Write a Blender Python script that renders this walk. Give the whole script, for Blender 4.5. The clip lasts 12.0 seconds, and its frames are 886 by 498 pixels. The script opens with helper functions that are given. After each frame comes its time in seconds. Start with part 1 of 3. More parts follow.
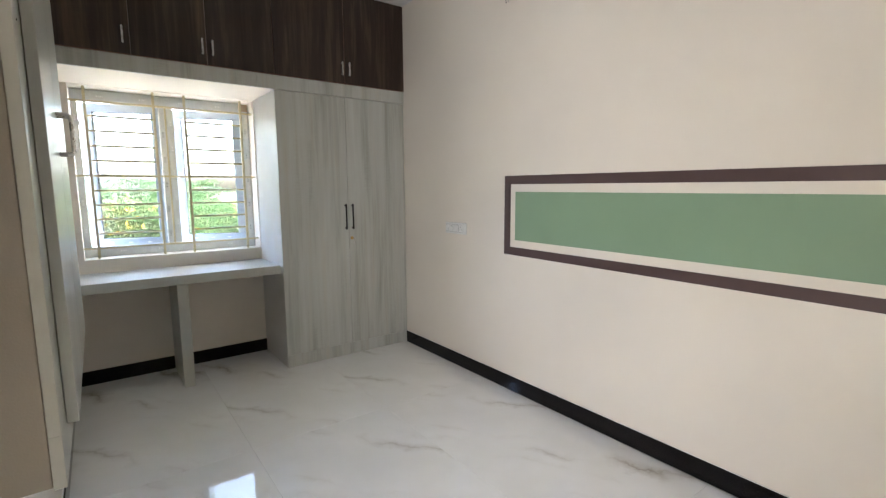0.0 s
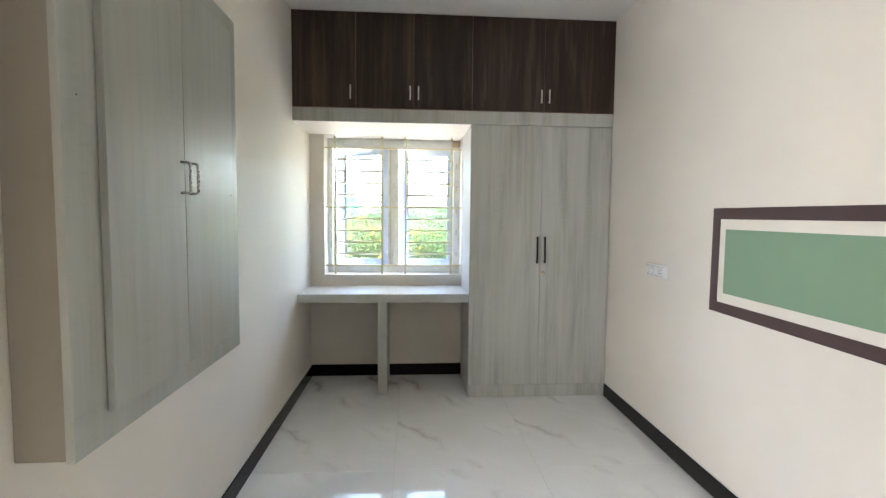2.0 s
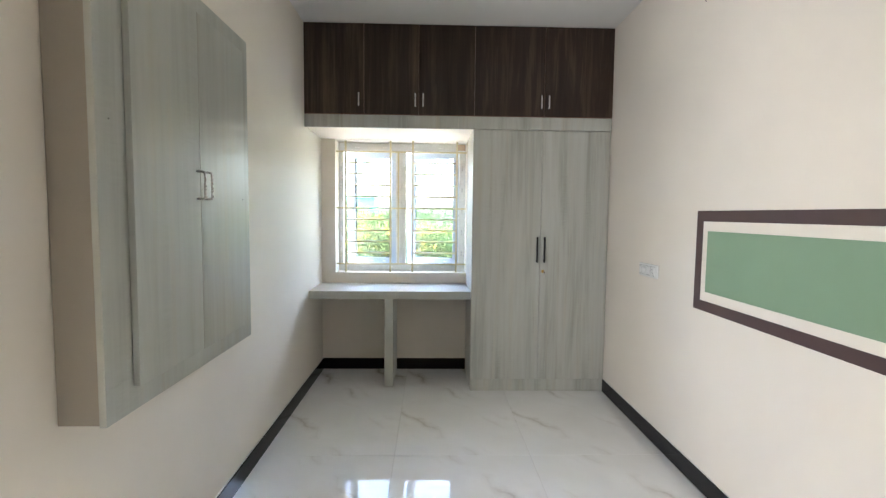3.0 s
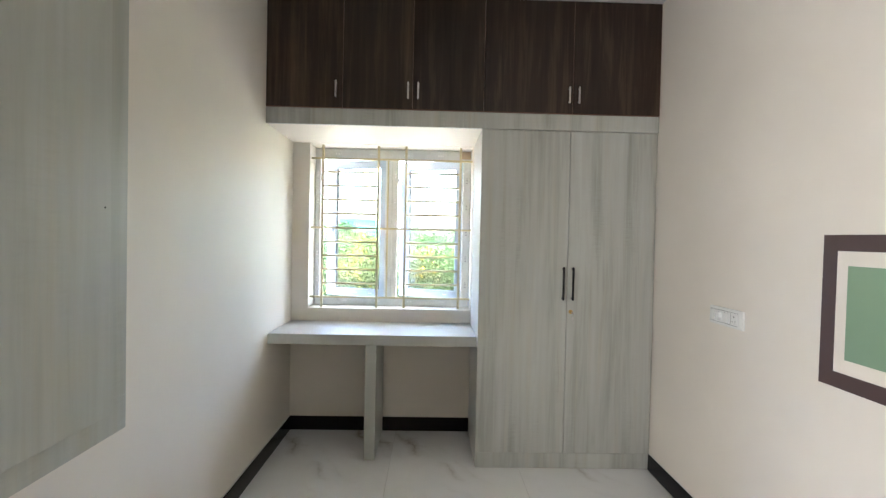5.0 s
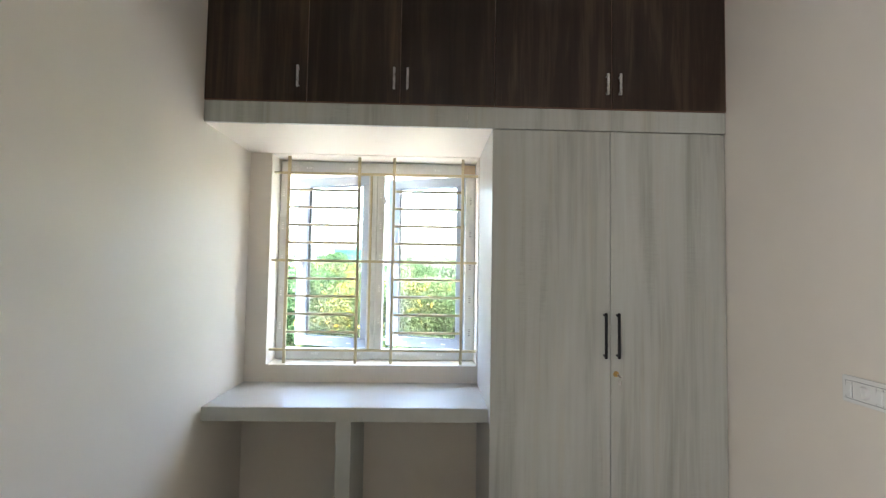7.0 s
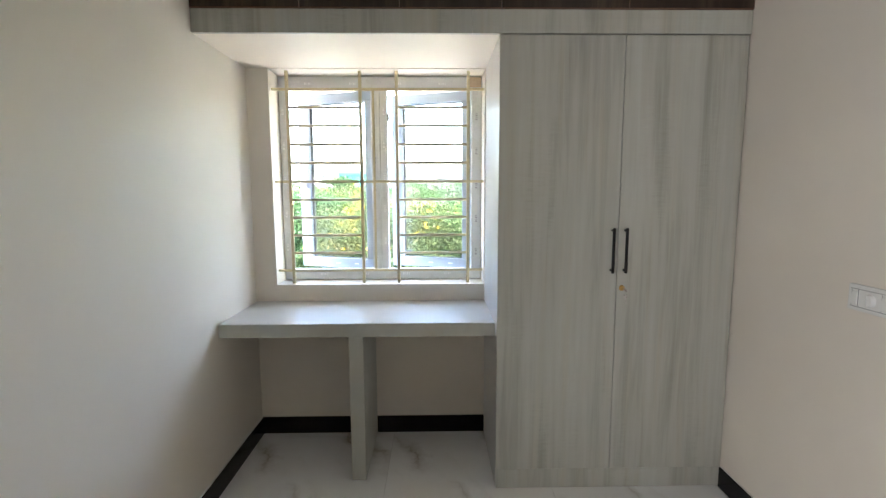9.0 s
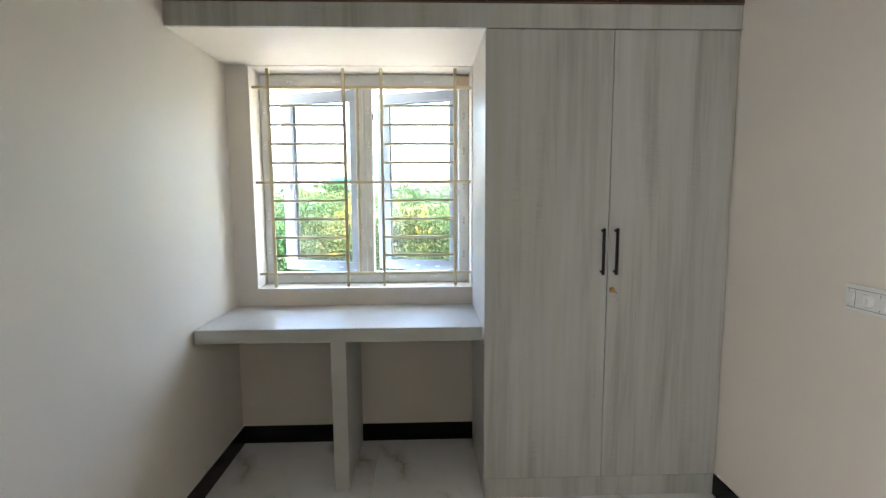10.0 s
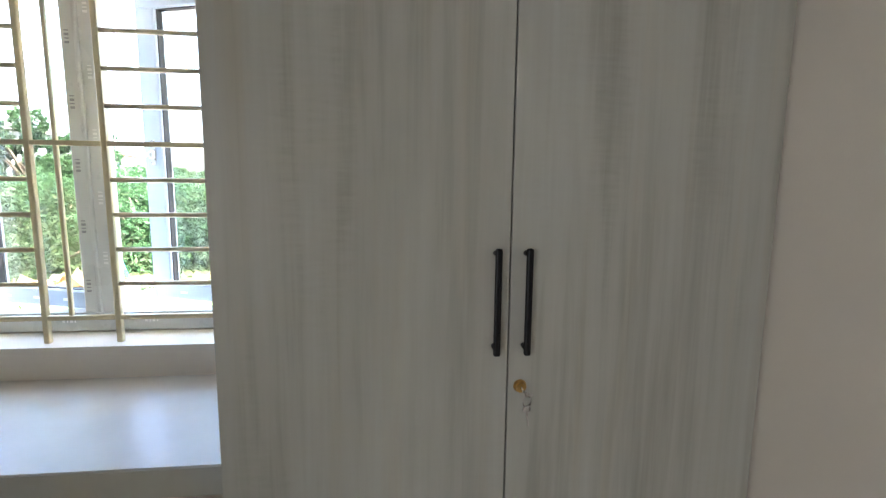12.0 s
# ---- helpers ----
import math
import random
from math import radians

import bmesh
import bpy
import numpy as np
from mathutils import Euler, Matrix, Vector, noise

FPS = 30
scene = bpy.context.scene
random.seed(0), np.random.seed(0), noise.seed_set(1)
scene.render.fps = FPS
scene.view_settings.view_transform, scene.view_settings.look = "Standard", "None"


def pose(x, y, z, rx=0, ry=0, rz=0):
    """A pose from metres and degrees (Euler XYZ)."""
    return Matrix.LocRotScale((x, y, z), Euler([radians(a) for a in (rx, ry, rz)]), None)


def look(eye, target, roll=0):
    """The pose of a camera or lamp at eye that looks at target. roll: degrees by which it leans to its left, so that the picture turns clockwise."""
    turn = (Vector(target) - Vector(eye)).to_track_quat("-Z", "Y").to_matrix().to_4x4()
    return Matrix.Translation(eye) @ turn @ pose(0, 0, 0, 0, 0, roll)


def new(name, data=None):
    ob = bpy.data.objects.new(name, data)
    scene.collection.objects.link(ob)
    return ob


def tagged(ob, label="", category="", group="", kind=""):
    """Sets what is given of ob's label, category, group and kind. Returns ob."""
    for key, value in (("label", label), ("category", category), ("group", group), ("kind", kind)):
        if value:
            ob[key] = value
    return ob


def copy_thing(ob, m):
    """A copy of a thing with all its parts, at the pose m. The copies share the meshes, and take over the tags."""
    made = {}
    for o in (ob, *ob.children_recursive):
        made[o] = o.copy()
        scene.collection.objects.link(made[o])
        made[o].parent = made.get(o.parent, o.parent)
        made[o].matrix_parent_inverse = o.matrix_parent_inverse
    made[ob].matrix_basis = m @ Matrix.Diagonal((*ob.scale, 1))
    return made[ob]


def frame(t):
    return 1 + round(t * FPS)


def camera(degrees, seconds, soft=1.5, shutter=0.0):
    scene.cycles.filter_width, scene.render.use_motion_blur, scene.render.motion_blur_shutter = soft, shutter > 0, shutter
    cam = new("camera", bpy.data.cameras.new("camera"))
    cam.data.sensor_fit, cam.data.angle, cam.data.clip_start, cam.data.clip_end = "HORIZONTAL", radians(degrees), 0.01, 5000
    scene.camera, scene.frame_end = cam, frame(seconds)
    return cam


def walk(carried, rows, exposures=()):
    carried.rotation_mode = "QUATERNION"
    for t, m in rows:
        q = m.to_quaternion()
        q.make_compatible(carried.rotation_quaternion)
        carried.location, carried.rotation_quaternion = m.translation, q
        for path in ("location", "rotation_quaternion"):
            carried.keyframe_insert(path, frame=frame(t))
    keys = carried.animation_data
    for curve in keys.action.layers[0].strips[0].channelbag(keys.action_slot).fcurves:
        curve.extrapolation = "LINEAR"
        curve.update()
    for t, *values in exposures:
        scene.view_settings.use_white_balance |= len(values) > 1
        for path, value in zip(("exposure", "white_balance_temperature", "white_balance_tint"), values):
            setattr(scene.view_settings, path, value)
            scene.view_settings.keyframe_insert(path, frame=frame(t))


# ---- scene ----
cam = camera(86.9, 12.0, soft=1.3)
PATH = [
    (0, (0.215, -3.53, 1.369), (1.394, -1.934, 1.118), -0.5),
    (0.5, (0.368, -3.502, 1.38), (1.207, -1.699, 1.168), -0.5),
    (1, (0.551, -3.468, 1.378), (1.08, -1.547, 1.204), -0.1),
    (1.5, (0.734, -3.452, 1.394), (1.016, -1.477, 1.242), 0.3),
    (2, (0.878, -3.547, 1.392), (1.011, -1.556, 1.263), 0.5),
    (2.5, (0.98, -3.682, 1.406), (1.046, -1.687, 1.277), 0.7),
    (2.7, (0.983, -3.722, 1.408), (1.042, -1.728, 1.274), 0.6),
    (4.3, (1.031, -3.376, 1.4), (1.063, -1.378, 1.3), 1.0),
    (4.5, (1.025, -3.24, 1.408), (1.061, -1.242, 1.325), 1.1),
    (5, (1.028, -2.878, 1.408), (1.073, -0.879, 1.373), 1.2),
    (5.5, (1.047, -2.513, 1.431), (1.1, -0.514, 1.45), 1.2),
    (6, (1.035, -2.251, 1.435), (1.093, -0.253, 1.512), 1.1),
    (6.5, (1.033, -2.142, 1.451), (1.099, -0.145, 1.546), 0.9),
    (7, (1.036, -2.127, 1.44), (1.093, -0.13, 1.534), 0.9),
    (7.5, (1.03, -2.123, 1.438), (1.081, -0.124, 1.46), 0.7),
    (7.7, (1.025, -2.118, 1.439), (1.073, -0.119, 1.406), 0.3),
    (9.3, (1.04, -2.103, 1.415), (1.074, -0.118, 1.173), -0.2),
    (9.5, (1.044, -2.101, 1.413), (1.081, -0.115, 1.176), -0.2),
    (10, (1.069, -2.035, 1.395), (1.134, -0.047, 1.18), -0.3),
    (10.5, (1.202, -1.788, 1.396), (1.291, 0.201, 1.205), -0.4),
    (11, (1.37, -1.467, 1.372), (1.484, 0.521, 1.195), -0.2),
    (11.5, (1.509, -1.126, 1.377), (1.679, 0.856, 1.17), 0.1),
    (12, (1.642, -0.862, 1.373), (1.859, 1.109, 1.111), 0.55),
]
EXPOSURE = [(0.0, 5.78, 5850, 14), (0.5, 6.0, 5700, 12), (1.5, 6.08, 5700, 12), (2.5, 6.1, 5700, 12), (5.0, 6.1, 5780, 13), (7.0, 5.8, 5850, 14), (9.5, 5.7, 5850, 14), (10.5, 5.52, 5800, 13), (11.5, 5.38, 5780, 13), (12.0, 5.42, 5820, 14)]
walk(cam, [(t, look(eye, target, roll)) for t, eye, target, roll in PATH], EXPOSURE)

# ---- daylight ----
SUN_ELEVATION, SUN_AZIMUTH = 60.0, 125.0
world = bpy.data.worlds.new("sky")
scene.world = world
world.use_nodes = True
wn = world.node_tree.nodes
sky = wn.new("ShaderNodeTexSky")
sky.sky_type = "NISHITA"
sky.sun_disc = False
sky.sun_elevation, sky.sun_rotation = radians(SUN_ELEVATION), radians(SUN_AZIMUTH)
sky.air_density, sky.dust_density, sky.ozone_density = 1.0, 7.0, 1.0
world.node_tree.links.new(sky.outputs[0], wn["Background"].inputs[0])
wn["Background"].inputs[1].default_value = 0.15
sun_data = bpy.data.lights.new("sun", "SUN")
sun_data.energy, sun_data.angle, sun_data.color = 0.6, radians(12), (1.0, 0.95, 0.86)
sun = new("sun", sun_data)
se, sa = radians(SUN_ELEVATION), radians(SUN_AZIMUTH)
sun.matrix_world = look((math.cos(se) * math.sin(sa) * 30, math.cos(se) * math.cos(sa) * 30, math.sin(se) * 30), (0, 0, 0))


# added fill lamp, unseen, standing in for daylight through an assumed doorway
hall_data = bpy.data.lights.new("hall_daylight", "AREA")
hall_data.shape, hall_data.size, hall_data.size_y = "RECTANGLE", 1.9, 1.0
hall_data.energy, hall_data.color = 2.1, (1.0, 0.955, 0.89)
hall_fill_lamp = new("hall_daylight", hall_data)
hall_fill_lamp.matrix_world = look((-0.9, -4.0, 1.25), (0.6, -1.6, 1.25), 90)


# ---- materials ----
class Nodes:
    """A small node-tree writer."""

    def __init__(self, name):
        self.mat = bpy.data.materials.new(name)
        self.mat.use_nodes = True
        self.tree = self.mat.node_tree
        self.bsdf = self.tree.nodes["Principled BSDF"]
        self.out = self.tree.nodes["Material Output"]

    def node(self, kind, **values):
        n = self.tree.nodes.new(kind)
        for k, v in values.items():
            setattr(n, k, v)
        return n

    def link(self, a, b):
        self.tree.links.new(a, b)

    def coords(self, scale=(1, 1, 1), space="Object", jitter=False):
        tc = self.node("ShaderNodeTexCoord")
        src = tc.outputs[space]
        if jitter:
            info = self.node("ShaderNodeObjectInfo")
            mul = self.node("ShaderNodeVectorMath", operation="SCALE")
            mul.inputs[0].default_value = (7.3, 5.1, 9.7)
            self.link(info.outputs["Random"], mul.inputs["Scale"])
            add = self.node("ShaderNodeVectorMath", operation="ADD")
            self.link(src, add.inputs[0])
            self.link(mul.outputs[0], add.inputs[1])
            src = add.outputs[0]
        m = self.node("ShaderNodeMapping")
        m.inputs["Scale"].default_value = scale
        self.link(src, m.inputs["Vector"])
        return m.outputs[0]

    def noise(self, vec, scale, detail=3.0, rough=0.5, distort=0.0):
        n = self.node("ShaderNodeTexNoise")
        n.inputs["Scale"].default_value, n.inputs["Detail"].default_value = scale, detail
        n.inputs["Roughness"].default_value, n.inputs["Distortion"].default_value = rough, distort
        self.link(vec, n.inputs["Vector"])
        return n.outputs["Fac"]

    def ramp(self, fac, stops):
        r = self.node("ShaderNodeValToRGB")
        els = r.color_ramp.elements
        while len(els) < len(stops):
            els.new(0.5)
        for e, (p, c) in zip(els, stops):
            e.position = p
            e.color = (*c, 1) if len(c) == 3 else c
        self.link(fac, r.inputs[0])
        return r.outputs[0]

    def mix(self, fac, a, b, blend="MIX"):
        m = self.node("ShaderNodeMix", data_type="RGBA", blend_type=blend)
        for sock, v in ((m.inputs["Factor"], fac), (m.inputs[6], a), (m.inputs[7], b)):
            if isinstance(v, (int, float)):
                sock.default_value = v
            elif isinstance(v, tuple):
                sock.default_value = (*v, 1)
            else:
                self.link(v, sock)
        return m.outputs[2]

    def math(self, op, a, b=0.0):
        m = self.node("ShaderNodeMath", operation=op)
        for sock, v in zip(m.inputs, (a, b)):
            if isinstance(v, (int, float)):
                sock.default_value = v
            else:
                self.link(v, sock)
        return m.outputs[0]

    def color(self, v):
        if isinstance(v, tuple):
            self.bsdf.inputs["Base Color"].default_value = (*v, 1)
        else:
            self.link(v, self.bsdf.inputs["Base Color"])
        return self

    def gloss(self, rough, metal=0.0, spec=0.5, coat=0.0):
        if isinstance(rough, (int, float)):
            self.bsdf.inputs["Roughness"].default_value = rough
        else:
            self.link(rough, self.bsdf.inputs["Roughness"])
        self.bsdf.inputs["Metallic"].default_value = metal
        self.bsdf.inputs["Specular IOR Level"].default_value = spec
        self.bsdf.inputs["Coat Weight"].default_value = coat
        self.bsdf.inputs["Coat Roughness"].default_value = 0.24
        return self

    def bump(self, height, strength, distance=0.002):
        b = self.node("ShaderNodeBump")
        b.inputs["Strength"].default_value, b.inputs["Distance"].default_value = strength, distance
        self.link(height, b.inputs["Height"])
        self.link(b.outputs[0], self.bsdf.inputs["Normal"])
        return self


def mat_paint(name, color, dirt=0.04, rough=0.55, roller=0.25):
    n = Nodes(name)
    c = n.coords()
    big = n.noise(c, 1.3, 3)
    fine = n.noise(c, 260, 2)
    dark = tuple(x * (1 - dirt * 2) for x in color)
    n.color(n.mix(n.ramp(big, [(0.3, (0, 0, 0)), (0.75, (1, 1, 1))]), dark, color))
    n.gloss(rough, spec=0.4).bump(n.math("ADD", fine, n.math("MULTIPLY", n.noise(c, 9, 2), 1.6)), roller, 0.0012)
    return n.mat


def mat_laminate(name, tones, rough=0.3, across=22.0, along=0.9, ripple=0.5, coat=0.0, jitter=True, spec=0.5, relief=0.04):
    """Wood-print laminate with upright streaks and faint cross ripples."""
    n = Nodes(name)
    wide = n.noise(n.coords((across * 0.3, across * 0.3, along * 0.42), jitter=jitter), 1.0, 4, 0.6, 0.5)
    thin = n.noise(n.coords((across * 1.2, across * 1.2, along * 0.9), jitter=jitter), 1.0, 4, 0.6, 0.4)
    hair = n.noise(n.coords((across * 9, across * 9, along * 5), jitter=jitter), 1.0, 2)
    cross = n.noise(n.coords((16.0, 16.0, 110.0), jitter=jitter), 1.0, 2)
    patch = n.noise(n.coords((9.0, 9.0, 1.6), jitter=jitter), 1.0, 2)
    hue = n.noise(n.coords((across * 0.9, across * 0.9, along * 0.6), jitter=jitter), 1.0, 3)
    mixed = n.math("ADD", n.math("ADD", n.math("MULTIPLY", wide, 0.6), n.math("MULTIPLY", thin, 0.34)), n.math("MULTIPLY", hair, 0.06))
    marks = n.math("MULTIPLY", n.math("SUBTRACT", cross, 0.5), n.ramp(patch, [(0.5, (0, 0, 0)), (0.66, (1, 1, 1))]))
    mixed = n.math("ADD", mixed, n.math("MULTIPLY", marks, ripple * 0.26))
    lo, mid, hi = tones
    tone = n.ramp(mixed, [(0.3, lo), (0.5, mid), (0.68, hi)])
    warm = n.ramp(hue, [(0.54, (0, 0, 0)), (0.72, (1, 1, 1))])
    n.color(n.mix(n.math("MULTIPLY", warm, 0.42), tone, n.mix(1.0, tone, (1.0, 0.90, 0.76), "MULTIPLY")))
    n.gloss(n.math("ADD", n.math("MULTIPLY", hair, 0.05), rough - 0.025), spec=spec, coat=coat)
    if relief:
        n.bump(mixed, relief, 0.001)
    return n.mat


def mat_plain(name, color, rough=0.4, metal=0.0, grain=60.0, vary=0.06, spec=0.5, bump=0.05):
    n = Nodes(name)
    c = n.coords()
    f = n.noise(c, grain, 3)
    n.color(n.mix(f, tuple(x * (1 - vary) for x in color), tuple(min(1, x * (1 + vary)) for x in color)))
    n.gloss(n.math("ADD", n.math("MULTIPLY", f, 0.12), rough - 0.06), metal, spec).bump(f, bump, 0.001)
    return n.mat


def mat_marble():
    """Polished porcelain with broken diagonal veins; the print starts anew in each tile."""
    n = Nodes("marble_tile")
    tc = n.node("ShaderNodeTexCoord")
    warp = n.node("ShaderNodeTexNoise")
    warp.inputs["Scale"].default_value, warp.inputs["Detail"].default_value = 2.4, 5
    warp.inputs["Roughness"].default_value = 0.6
    n.link(tc.outputs["Object"], warp.inputs["Vector"])
    push = n.node("ShaderNodeVectorMath", operation="MULTIPLY_ADD")
    push.inputs[1].default_value = (0.42, 0.42, 0)
    n.link(warp.outputs["Color"], push.inputs[0])
    n.link(tc.outputs["Object"], push.inputs[2])
    sep = n.node("ShaderNodeSeparateXYZ")
    n.link(push.outputs[0], sep.inputs[0])
    diag = n.math("ADD", n.math("MULTIPLY", sep.outputs[0], 0.85), n.math("MULTIPLY", sep.outputs[1], 0.62))

    def vein(freq, shift, width):
        saw = n.math("FRACT", n.math("ADD", n.math("MULTIPLY", diag, freq), shift))
        off = n.math("ABSOLUTE", n.math("SUBTRACT", saw, 0.5))
        return n.ramp(n.math("DIVIDE", off, width), [(0.0, (1, 1, 1)), (0.25, (0.5, 0.5, 0.5)), (1.0, (0, 0, 0))])

    where = n.ramp(n.noise(n.coords(), 2.1, 2), [(0.42, (0, 0, 0)), (0.62, (1, 1, 1))])
    where2 = n.ramp(n.noise(n.coords((1, 1, 1)), 3.3, 2), [(0.5, (0, 0, 0)), (0.72, (1, 1, 1))])
    strong = n.math("MULTIPLY", vein(1.9, 0.13, 0.11), where)
    faint = n.math("MULTIPLY", vein(3.7, 0.4, 0.13), where2)
    cloud = n.noise(n.coords(), 3.0, 4)
    base = n.mix(n.ramp(cloud, [(0.35, (0, 0, 0)), (0.7, (1, 1, 1))]), (0.82, 0.82, 0.80), (0.88, 0.88, 0.87))
    base = n.mix(n.math("MULTIPLY", faint, 0.26), base, (0.45, 0.40, 0.33))
    base = n.mix(n.math("MULTIPLY", strong, 0.8), base, (0.33, 0.285, 0.22))
    n.color(base)
    n.gloss(0.045, spec=0.5)
    return n.mat


def mat_glass():
    n = Nodes("window_glass")
    clear = n.node("ShaderNodeBsdfTransparent")
    clear.inputs[0].default_value = (0.82, 0.82, 0.76, 1)
    shine = n.node("ShaderNodeBsdfGlossy")
    shine.inputs["Roughness"].default_value = 0.01
    m = n.node("ShaderNodeMixShader")
    m.inputs[0].default_value = 0.05
    n.link(clear.outputs[0], m.inputs[1])
    n.link(shine.outputs[0], m.inputs[2])
    n.link(m.outputs[0], n.out.inputs[0])
    return n.mat


def mat_leaf(name, low, high):
    n = Nodes(name)
    geo = n.node("ShaderNodeNewGeometry")
    n.color(n.ramp(geo.outputs["Random Per Island"], [(0.0, low), (0.6, tuple((a + b) / 2 for a, b in zip(low, high))), (1.0, high)]))
    n.gloss(0.55, spec=0.12)
    glow = n.node("ShaderNodeBsdfTranslucent")
    glow.inputs[0].default_value = (*high, 1)
    m = n.node("ShaderNodeMixShader")
    m.inputs[0].default_value = 0.3
    n.link(n.bsdf.outputs[0], m.inputs[1])
    n.link(glow.outputs[0], m.inputs[2])
    n.link(m.outputs[0], n.out.inputs[0])
    return n.mat


def mat_ground():
    n = Nodes("field_ground")
    c = n.coords()
    big = n.noise(c, 0.05, 4)
    small = n.noise(c, 1.8, 5)
    green = n.mix(small, (0.03, 0.048, 0.014), (0.06, 0.08, 0.026))
    dry = n.mix(small, (0.12, 0.10, 0.065), (0.18, 0.15, 0.10))
    n.color(n.mix(n.ramp(big, [(0.52, (0, 0, 0)), (0.68, (1, 1, 1))]), green, dry))
    n.gloss(0.9, spec=0.2).bump(small, 0.6, 0.1)
    return n.mat


CREAM = mat_paint("cream_wall_paint", (0.80, 0.742, 0.65))
# beige with the dim rear-facing side's shade put into the colour
SHADED_BEIGE = mat_paint("shaded_beige_casing_paint", (0.34, 0.305, 0.25), 0.03)
WHITE = mat_paint("white_ceiling_paint", (0.82, 0.81, 0.785), 0.03)
OUTSIDE = mat_paint("outer_wall_paint", (0.74, 0.74, 0.72), 0.08, 0.7)
BROWN = mat_paint("brown_wall_paint", (0.085, 0.052, 0.048), 0.06, 0.5)
GREEN = mat_paint("sage_green_wall_paint", (0.235, 0.345, 0.225), 0.05, 0.5)
ASH = mat_laminate("ash_grey_laminate", ((0.27, 0.26, 0.22), (0.445, 0.45, 0.405), (0.51, 0.526, 0.487)), 0.3, across=24.0, along=1.35, ripple=0.55)
GLOSSY_ASH = mat_laminate("glossy_ash_laminate", ((0.35, 0.35, 0.305), (0.43, 0.438, 0.392), (0.48, 0.497, 0.455)), 0.33, across=21.0, along=1.3, ripple=0.6, spec=0.5, coat=0.3, relief=0.0)
PALE = mat_laminate("pale_table_laminate", ((0.49, 0.475, 0.445), (0.535, 0.52, 0.49), (0.575, 0.565, 0.54)), 0.32, across=5.0, along=5.0, ripple=0.2, spec=0.2)
EDGE = mat_laminate("pale_edge_laminate", ((0.42, 0.42, 0.375), (0.47, 0.475, 0.43), (0.51, 0.52, 0.48)), 0.35, across=7.0, along=4.0, ripple=0.1, spec=0.3, relief=0.0)
WENGE = mat_laminate("dark_walnut_laminate", ((0.011, 0.0065, 0.0045), (0.034, 0.0215, 0.015), (0.105, 0.07, 0.048)), 0.32, across=26, along=1.6, ripple=0.2, spec=0.3)
COPPER_EDGE = mat_plain("brown_edge_band", (0.17, 0.085, 0.05), 0.4)
GRANITE = mat_plain("black_granite", (0.007, 0.006, 0.006), 0.07, grain=300, vary=0.5, bump=0.0, spec=0.2)
MARBLE = mat_marble()
GROUT = mat_plain("grey_grout", (0.60, 0.59, 0.56), 0.8, grain=200)
CAULK = mat_plain("white_joint_filler", (0.75, 0.74, 0.70), 0.7)
UPVC = mat_plain("white_upvc", (0.66, 0.665, 0.655), 0.28, grain=8, vary=0.02, bump=0.0)
SASH = mat_plain("blue_filmed_upvc", (0.47, 0.53, 0.61), 0.3, grain=8, vary=0.03, bump=0.0)
FILM_GREY = mat_plain("white_print", (0.86, 0.86, 0.85), 0.5)
FILM_DARK = mat_plain("dark_print", (0.33, 0.33, 0.34), 0.5)
GASKET = mat_plain("black_rubber_gasket", (0.02, 0.02, 0.022), 0.7)
GRILLE = mat_plain("cream_enamel_steel", (0.60, 0.525, 0.33), 0.3, grain=30, vary=0.08)
BLACK = mat_plain("matt_black_metal", (0.006, 0.006, 0.007), 0.4, grain=150, vary=0.2, spec=0.25)
STEEL = mat_plain("brushed_steel", (0.55, 0.53, 0.51), 0.28, 1.0, grain=120, vary=0.08)
BRASS = mat_plain("worn_brass", (0.55, 0.36, 0.13), 0.32, 1.0, grain=120, vary=0.15)
PLASTIC = mat_plain("white_plastic", (0.80, 0.80, 0.77), 0.25, grain=20, vary=0.015, bump=0.0)
SLOT = mat_plain("dark_hole_and_rim", (0.03, 0.03, 0.03), 0.8)
GLASS = mat_glass()
GROUND = mat_ground()
LEAF_A = mat_leaf("shrub_leaf", (0.014, 0.04, 0.012), (0.036, 0.074, 0.026))
LEAF_B = mat_leaf("yellow_green_leaf", (0.019, 0.036, 0.012), (0.045, 0.063, 0.025))
# far foliage: the air's haze is mixed into this paler, greyer green
LEAF_HAZY = mat_leaf("hazy_tree_leaf", (0.03, 0.05, 0.03), (0.06, 0.085, 0.052))
PETAL = mat_leaf("yellow_petal", (0.60, 0.36, 0.03), (0.80, 0.55, 0.05))
RED_PETAL = mat_leaf("orange_petal", (0.50, 0.12, 0.03), (0.65, 0.25, 0.08))
BARK = mat_plain("bark", (0.13, 0.095, 0.065), 0.9, grain=12, vary=0.35, bump=0.5)
DRY = mat_plain("dry_straw_sheet", (0.55, 0.40, 0.20), 0.7, grain=7, vary=0.3, bump=0.4)
ROCK = mat_plain("pale_rubble", (0.45, 0.42, 0.38), 0.9, grain=14, vary=0.3, bump=0.5)
CONCRETE = mat_plain("pale_concrete", (0.22, 0.21, 0.19), 0.9, grain=5, vary=0.25, bump=0.3)
TAPE = mat_plain("tan_tape", (0.50, 0.37, 0.25), 0.6, grain=40, vary=0.15)
BLUE_PIPE = mat_plain("blue_plastic", (0.05, 0.28, 0.55), 0.4)


# ---- building helpers ----
def base_of(ob):
    while ob.parent:
        ob = ob.parent
    return ob.location


